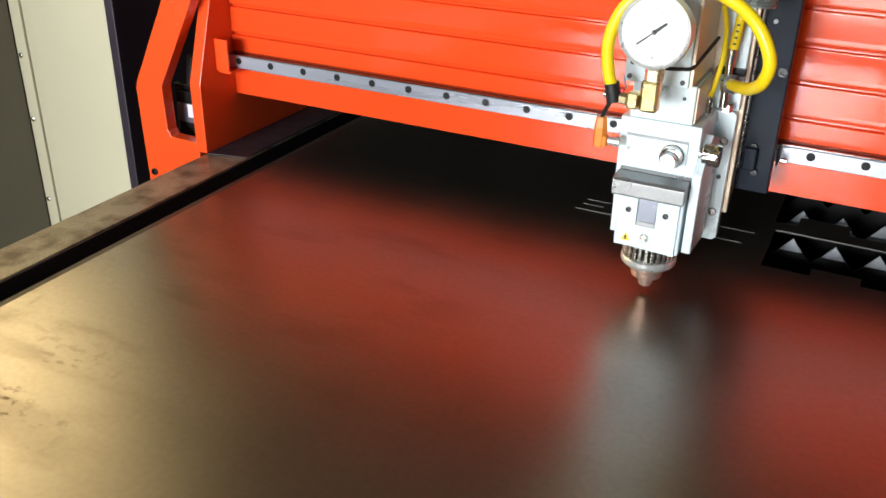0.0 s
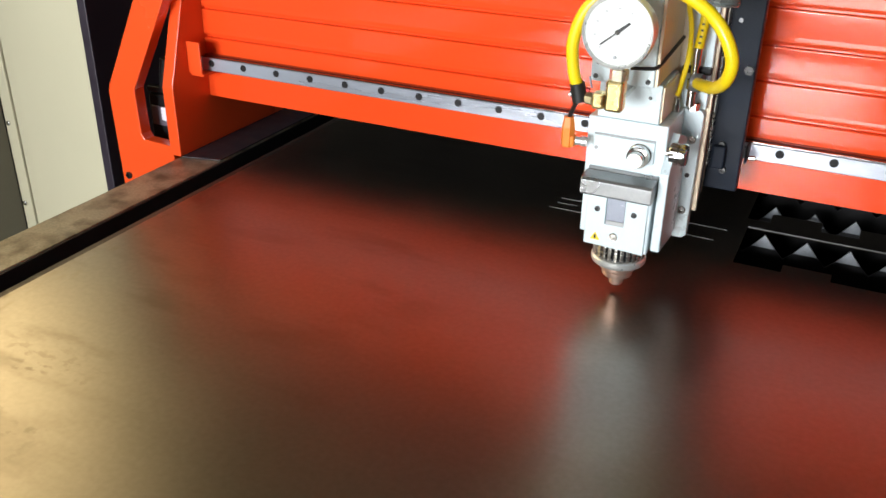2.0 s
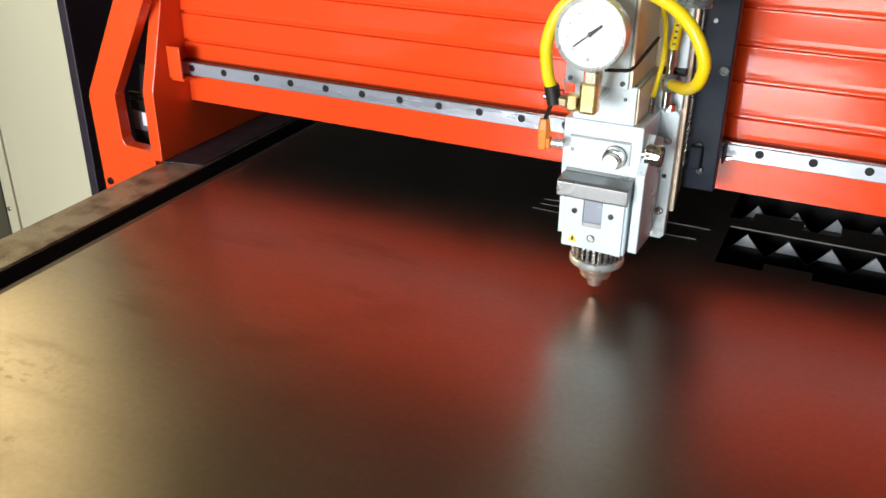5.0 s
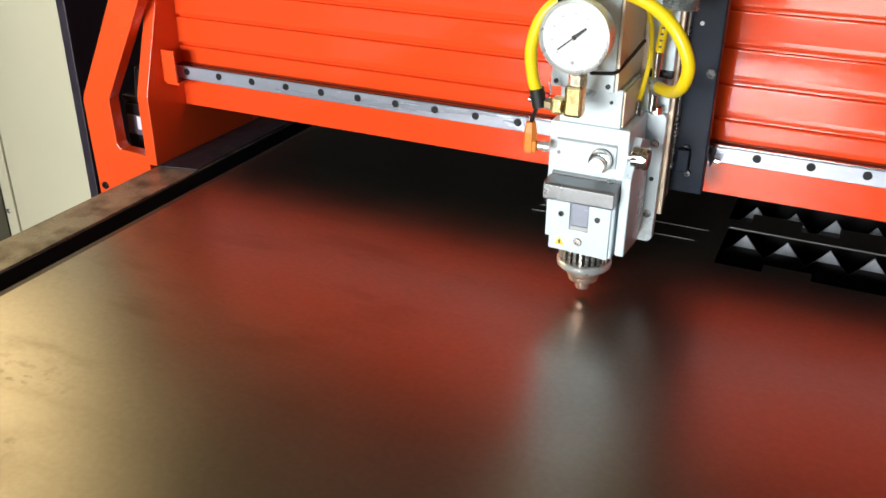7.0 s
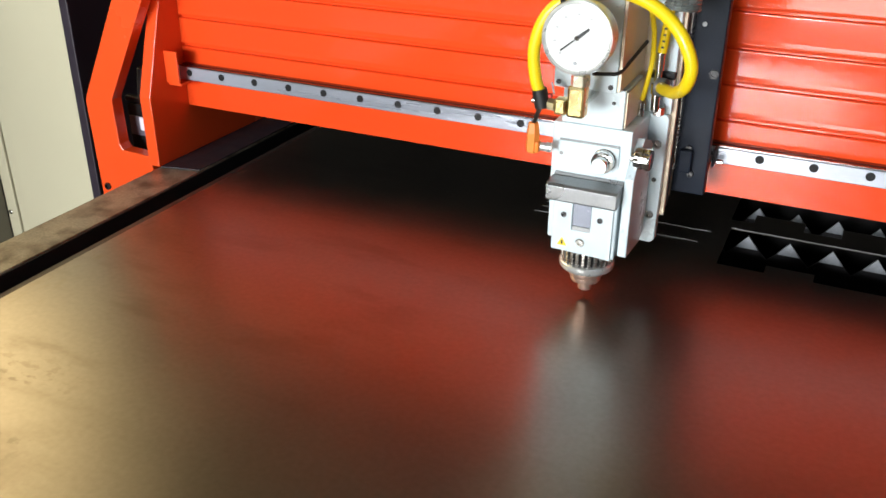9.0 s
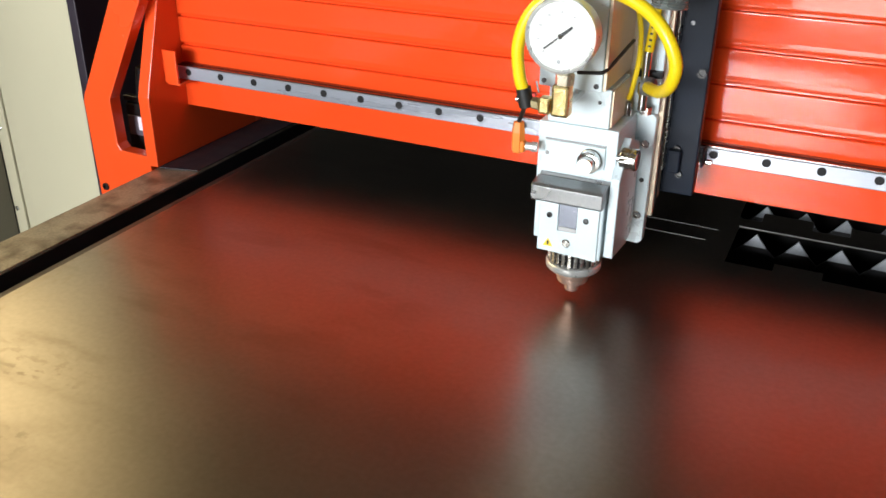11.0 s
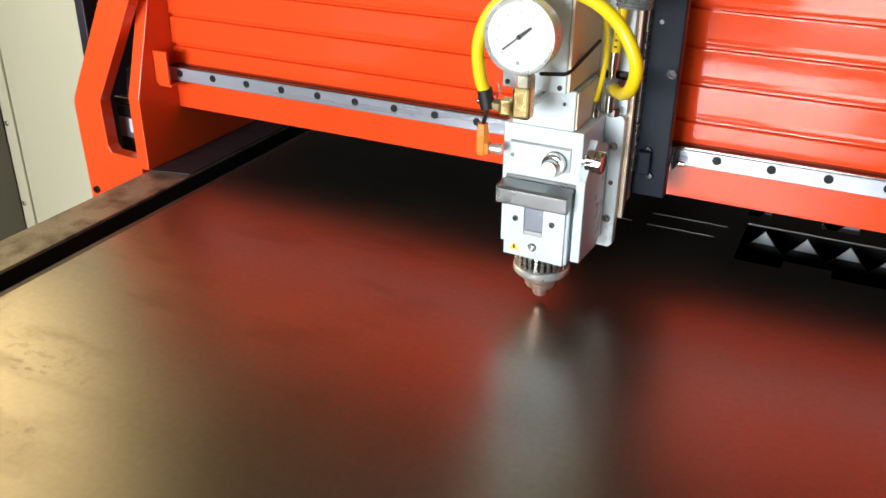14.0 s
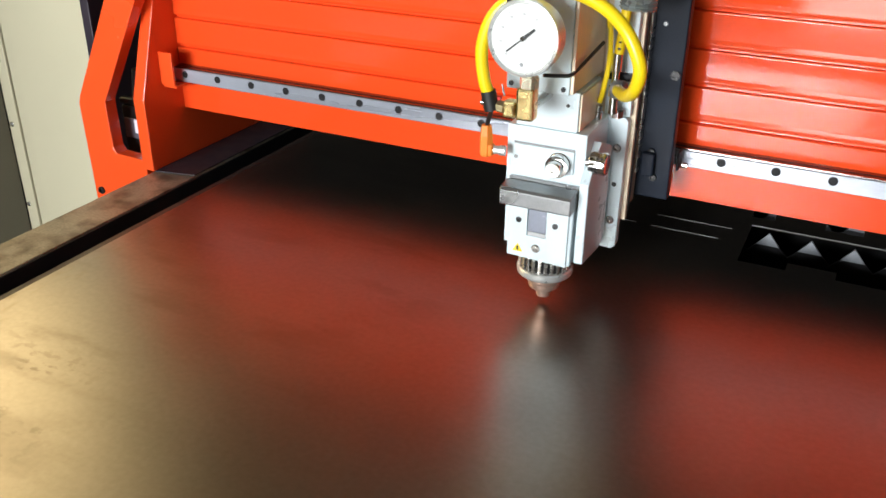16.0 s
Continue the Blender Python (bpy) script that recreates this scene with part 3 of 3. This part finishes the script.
    part("focus_screw", lathe([(0.0022, -0.0005), (0.0022, 0.0007), (0.0012, 0.0007)], (0.6685, -0.1785, 0.1765), (0, -1, 0), 12), GREY_BAR, block)
    part("focus_knob", lathe([(0.0125, 0), (0.0125, 0.003), (0.0118, 0.0035), (0.0118, 0.012), (0.0085, 0.0125), (0.0085, 0.022), (0.0078, 0.0235), (0.0018, 0.0235), (0.0015, 0.022)], (0.7165, -0.1785, 0.1765), (0, -1, 0), 32), CHROME, block, "stepped chrome focus knob", True)
    part("side_knob", lathe([(0.006, 0), (0.006, 0.005), (0.0105, 0.0055), (0.0116, 0.0065), (0.0116, 0.0140), (0.0104, 0.0145), (0.0104, 0.0156), (0.0116, 0.0161), (0.0116, 0.0215), (0.0106, 0.0228), (0.0080, 0.0230)], (0.7405, -0.169, 0.1800), (1, 0, 0), 48, ribs=(3, 8, 0.0006)), CHROME, block, "fluted chrome side knob with a groove", True)
    part("neck_block", box(0.6650, 0.7310, -0.1745, -0.105, 0.2098, 0.2512, 0.0012), WHITE, root, "white neck block")
    part("neck_screw", lathe([(0.0020, -0.0005), (0.0020, 0.0007), (0.001, 0.0007)], (0.7195, -0.1745, 0.2370), (0, -1, 0), 12), DARK_CHROME, root)
    upper = part("collimator_block", box(0.6585, 0.7245, -0.1900, -0.092, 0.2515, 0.62, 0.0012), WHITE, root, "white collimator housing")
    # cream reflection on this side is carried by the panel's colour
    part("collimator_side", box(0.7247, 0.7280, -0.188, -0.093, 0.253, 0.618, 0.0005), WARM_ALU, upper, "aluminium side panel with a warm reflection in its colour")
    part("neck_side", box(0.7312, 0.7330, -0.172, -0.107, 0.2110, 0.2490, 0.0005), WARM_ALU, root)
    for x, z in ((0.6640, 0.2570), (0.7185, 0.2575), (0.6660, 0.2720)):
        part("collimator_screw", lathe([(0.0026, -0.0005), (0.0026, 0.0012), (0.0014, 0.0012), (0.0012, 0.0004)], (x, -0.1900, z), (0, -1, 0), 14), DARK_CHROME, upper)
    # mounting plate to the slide
    plate = part("mounting_plate", prism([(0.690, 0.056), (0.758, 0.054), (0.7625, 0.0585), (0.7635, 0.204), (0.760, 0.2085), (0.745, 0.2085), (0.690, 0.2085)], "y", -0.1, -0.0875, 0.001), WHITE, root, "white mounting plate with rounded corners")
    for z in (0.0895, 0.1745):
        socket_screw((0.7540, -0.1, z), (0, -1, 0), 0.0048, plate, CHROME, "steel socket screw")
    part("plate_hole", cyl((0.7545, -0.0995, 0.132), (0, -1, 0), 0.0028, 0.0008, 14), INK, plate, "dark threaded hole")
    part("upper_plate", box(0.7355, 0.7640, -0.0985, -0.0875, 0.2095, 0.62, 0.001), WHITE, root, "white back plate behind the hoses")
    part("back_clip", box(0.7345, 0.7655, -0.108, -0.0990, 0.2500, 0.2570, 0.0008), BLACK, root, "black clip")
    # pressure gauge
    gc = Vector((0.7015, -0.238, 0.3190))
    w = (-0.02, -1, 0.04)
    gauge = part("pressure_gauge", lathe([(0.0300, 0), (0.0325, 0.002), (0.0330, 0.016), (0.0342, 0.0170), (0.0348, 0.0210), (0.0338, 0.0245), (0.0318, 0.0252), (0.0302, 0.0225)], gc, w, 56), SATIN, root, "round steel pressure gauge with a white dial", True)
    wv = Vector(w).normalized()
    ux, uz = Vector((1, 0, 0)), Vector((0, 0.04, 1)).normalized()
    part("dial", cyl(gc + wv * 0.0215, w, 0.0304, 0.0012, 48, 0.0002), DIAL, gauge, "white dial")

    def on_dial(a, r0, r1, wid, lift):
        """A flat mark along the ray at angle a from the dial's centre."""
        bm = bmesh.new()
        d = math.cos(a) * ux + math.sin(a) * uz
        s = -math.sin(a) * ux + math.cos(a) * uz
        c = gc + wv * (0.0228 + lift)
        lo = [bm.verts.new(c + d * r + s * h) for r, h in ((r0, -wid), (r1, -wid * 0.6), (r1, wid * 0.6), (r0, wid))]
        hi = [bm.verts.new(v.co + wv * 0.0003) for v in lo]
        bm.faces.new(lo), bm.faces.new(hi)
        for i in range(4):
            bm.faces.new((lo[i], lo[(i + 1) % 4], hi[(i + 1) % 4], hi[i]))
        return bm
    ticks = None
    for i in range(41):
        ticks = merge(ticks, on_dial(radians(225 - 270 * i / 40), 0.0248 if i % 5 == 0 else 0.0260, 0.0275, 0.00018, 0))
    part("scale_marks", ticks, FAINT, gauge)
    bars = None
    for i in range(9):
        a = radians(225 - 270 * i / 8)
        c = gc + wv * 0.0229 + (math.cos(a) * ux + math.sin(a) * uz) * 0.0215
        bars = merge(bars, box(c.x - 0.0014, c.x + 0.0014, c.y - 0.0001, c.y + 0.0001, c.z - 0.0008, c.z + 0.0008, 0))
    part("scale_figures", bars, FAINT, gauge, "tiny grey figures as bars")
    na = radians(40)
    part("needle", merge(on_dial(na, -0.0195, 0.0, 0.0008, 0.0012), on_dial(na, 0.0, 0.0145, 0.0018, 0.0012)), INK, gauge, "black needle")
    part("needle_hub", cyl(gc + wv * 0.0232, w, 0.0024, 0.0022, 20), CHROME, gauge)
    part("dial_mark", cyl(gc + wv * 0.0229 - uz * 0.0232, w, 0.0018, 0.0005, 16), GREY_BAR, gauge)
    # brass elbow under the gauge
    ex, ey, ez = 0.6975, -0.237, 0.2480
    elbow = part("brass_elbow", box(ex - 0.0075, ex + 0.0105, ey - 0.008, ey + 0.008, ez - 0.0100, ez + 0.0215, 0.003), BRASS, root, "polished brass elbow fitting")
    part("elbow_foot", box(ex - 0.0205, ex - 0.0077, ey - 0.007, ey + 0.007, ez - 0.0092, ez + 0.0070, 0.0025), BRASS, elbow)
    part("elbow_nut", lathe([(0.0055, 0), (0.0062, 0.0008), (0.0062, 0.0075), (0.0050, 0.0085)], (ex - 0.0206, ey, ez - 0.0015), (-1, 0, 0.1), 6), OLD_BRASS, elbow, "dull brass hose nut")
    part("stem", lathe([(0.0095, 0.0216), (0.0095, 0.032), (0.0085, 0.033), (0.0085, 0.042)], (ex + 0.003, ey, ez), seg=6), PALE_BRASS, elbow, "hexagonal gauge stem")
    part("elbow_back", cyl((ex, ey + 0.0081, ez - 0.001), (0, 1, 0), 0.006, 0.054), CHROME, elbow)
    part("nipple", lathe([(0.0035, 0), (0.0035, 0.006), (0.0048, 0.0065), (0.0048, 0.009), (0.003, 0.0095), (0.003, 0.016)], (ex - 0.0290, ey, ez - 0.0010), (-1, 0, 0.12), 20), CHROME, elbow, "steel hose nipple", True)
    part("hose_clip", cyl((ex - 0.026, ey + 0.011, ez + 0.006), (-0.35, 0.2, 1), 0.0010, 0.012, 12), GREY_BAR, elbow)
    part("seal", box(ex - 0.0300, ex - 0.0255, ey - 0.001, ey + 0.005, ez + 0.0050, ez + 0.0085, 0.0004), RED_INK, elbow, "small red seal")
    # hoses
    hose = part("air_hose", tube([(0.6605, -0.239, 0.2580), (0.6560, -0.241, 0.274), (0.6540, -0.243, 0.302), (0.6615, -0.242, 0.329), (0.6760, -0.238, 0.346), (0.699, -0.232, 0.3555), (0.728, -0.226, 0.3580), (0.761, -0.230, 0.3490), (0.788, -0.240, 0.3310), (0.8030, -0.243, 0.3040), (0.7995, -0.236, 0.2815), (0.7850, -0.205, 0.2650), (0.7690, -0.168, 0.2555), (0.7575, -0.134, 0.2475)], 0.0061, 16, 7), YELLOW, root, "thick bright yellow looped air hose", True)
    part("hose_cuff", tube([(0.6640, -0.238, 0.2430), (0.6620, -0.2385, 0.2525), (0.6600, -0.239, 0.2615)], 0.0076, 16), INK, hose, "black rubber cuff", True)
    part("hose_tie", tube([(0.6790, -0.2440, 0.3520), (0.6825, -0.2480, 0.3465), (0.6890, -0.2470, 0.3425), (0.6980, -0.2420, 0.3430)], 0.0024, 8), INK, hose, "black cable tie")
    thin = part("thin_hose", tube([(0.7355, -0.121, 0.325), (0.7410, -0.120, 0.300), (0.7420, -0.120, 0.270), (0.7380, -0.120, 0.240), (0.7355, -0.120, 0.228)], 0.0027, 10), YELLOW, root, "thin yellow pneumatic hose", True)
    part("push_fitting", lathe([(0.0045, 0), (0.0045, 0.008), (0.0035, 0.0085), (0.0035, 0.015)], (0.7350, -0.120, 0.2100), (0.05, 0, 1), 18), CHROME, thin, "steel push fitting", True)
    sleeve = part("marked_sleeve", tube([(0.7545, -0.119, 0.325), (0.7530, -0.119, 0.303), (0.7510, -0.119, 0.281)], 0.0050, 14), YELLOW, root, "yellow hose with black marks", True)
    for i in range(4):
        part("sleeve_mark", box(0.7505 + 0.0004 * i, 0.7535 + 0.0004 * i, -0.1245, -0.1238, 0.2860 + 0.0065 * i, 0.2880 + 0.0065 * i, 0.0002), INK, sleeve)
    fit = part("hose_fitting", lathe([(0.0045, 0.218), (0.0045, 0.236), (0.0062, 0.2365), (0.0062, 0.247), (0.004, 0.2475), (0.004, 0.262), (0.0052, 0.2625), (0.0052, 0.281)], (0.7500, -0.119, 0), seg=24), CHROME, root, "chrome hose fitting", True)
    part("swivel", lathe([(0.006, 0), (0.0092, 0.0015), (0.0098, 0.004), (0.0098, 0.012), (0.0075, 0.0145)], (0.7480, -0.1235, 0.2455), (1, -0.1, 0), 20), GREY_BAR, fit, "dark swivel elbow", True)
    part("fitting_nut", lathe([(0.0065, 0.212), (0.0065, 0.220), (0.0052, 0.221)], (0.7530, -0.112, 0), seg=6), CHROME, fit)
    part("strap", tube([(0.7060, -0.2140, 0.2760), (0.7170, -0.2000, 0.2735), (0.7265, -0.1915, 0.2740), (0.7305, -0.1600, 0.2810), (0.7350, -0.122, 0.2910)], 0.0019, 8), INK, root, "black cable strap round the housing", True)
    # sensor plug beside the neck
    plug = part("sensor_plug", lathe([(0.0060, 0.1780), (0.0072, 0.1800), (0.0072, 0.2000), (0.0055, 0.2110), (0.003, 0.2115)], (0.6410, -0.195, 0), seg=6, bm=box(0.6405, 0.6495, -0.2002, -0.1898, 0.1790, 0.1915, 0.002)), ORANGE_PLUG, root, "orange elbow sensor plug")
    part("plug_cable", tube([(0.6410, -0.195, 0.2110), (0.6470, -0.202, 0.2240), (0.6580, -0.225, 0.240)], 0.0024, 10), INK, plug, "black cable")
    part("plug_socket", lathe([(0.0045, 0), (0.0045, 0.006), (0.0055, 0.0065), (0.0055, 0.012)], (0.6495, -0.194, 0.1855), (1, 0.15, 0), 18), SATIN, plug, "pale socket", True)
    # ribbed conduit coming from above
    part("conduit", tube([(0.7690, -0.132, 0.3290), (0.7695, -0.131, 0.346), (0.771, -0.128, 0.38), (0.772, -0.125, 0.43)], 0.0180, 18, 9, ripple=0.035), CONDUIT, root, "silvery ribbed flexible conduit")
    return root


# ---- cabinet beside the machine ----
def cabinet():
    yc = 0.10
    root = thing("control_cabinet", (-0.5, 0.4, -0.85), "beige painted steel control cabinet with a dark edge, beside the machine", "cabinet")
    part("front_panel", box(-0.598, -0.378, yc, yc + 0.02, -0.82, 0.465, 0.002), BEIGE, root, "satin beige front panel")
    part("body", box(-1.25, -0.374, yc + 0.0205, 0.9, -0.85, 0.48, 0.003), NAVY, root, "dark blue-grey cabinet body")
    part("door_seal", box(-0.3775, -0.357, yc - 0.002, yc + 0.30, -0.82, 0.465, 0.002), SEAL, root, "dark purple-black door seal")
    side = part("return_panel", box(-0.628, -0.5995, yc - 0.004, yc + 0.016, -0.82, 0.465, 0.002), BEIGE, root, "narrow beige return flange")
    for z in (0.42, 0.045, -0.085, -0.26, -0.47):
        part("flange_screw", lathe([(0.0055, -0.001), (0.0052, 0.002), (0.003, 0.0034), (0.0005, 0.0036)], (-0.618, yc - 0.004, z), (0, -1, 0), 14), CHROME, side, "", True)
    # mostly unseen housing, kept long and tall to shade the lower cabinet
    side_box = thing("side_housing", (-0.9, -0.5, -0.85), "sheet-metal housing standing beside the cabinet, shade put into its olive-grey colour", "machine housing")
    part("housing_panel", box(-0.656, -0.6285, -1.4, yc - 0.0045, -0.85, 0.40, 0.002), SHADE_OLIVE, side_box)
    part("housing_body", box(-1.25, -0.6565, -1.4, yc - 0.006, -0.85, 0.395, 0.003), SHADE_OLIVE, side_box)


table()
sheet()
gantry_root = gantry()
carriage_root = carriage()
head_root = cutting_head()
cabinet()
slats()

# ---- movement: seconds, gantry y, head x, head z ----
JOGS = (
    (0.0, 0.0, 0.0, 0.0), (0.3, -0.0015, -0.0008, 0.0), (3.1, -0.0015, -0.0010, 0.0), (3.5, -0.0046, -0.0040, 0.0),
    (5.9, -0.0048, -0.0040, 0.0), (6.25, -0.0156, -0.0146, 0.0), (9.03, -0.0157, -0.0152, 0.0), (9.1, -0.0172, -0.0170, 0.0), (9.2, -0.0235, -0.0235, 0.0),
    (9.4, -0.0340, -0.0330, 0.0), (9.5, -0.0351, -0.0341, 0.0), (12.1, -0.0353, -0.0344, 0.0), (12.3, -0.0353, -0.0350, 0.0025), (12.4, -0.0384, -0.0388, 0.0065),
    (12.5, -0.0450, -0.0455, 0.0092), (12.6, -0.0555, -0.0550, 0.0105), (12.7, -0.0620, -0.0618, 0.0105), (12.8, -0.0683, -0.0675, 0.0070), (12.9, -0.0700, -0.0692, 0.0010),
    (13.0, -0.0700, -0.0694, -0.0008), (13.4, -0.0700, -0.0694, -0.0010), (15.0, -0.0702, -0.0696, -0.0010), (15.6, -0.0704, -0.0700, -0.0010), (16.0, -0.0704, -0.0704, -0.0010))


def motions():
    def rows(root, fx, fz):
        b = BASE[root.name]
        return [(t, pose(b.x + fx * x, b.y + y, b.z + fz * z)) for t, y, x, z in JOGS]
    walk(gantry_root, rows(gantry_root, 0, 0))
    walk(carriage_root, rows(carriage_root, 1, 0))
    walk(head_root, rows(head_root, 1, 1))


motions()
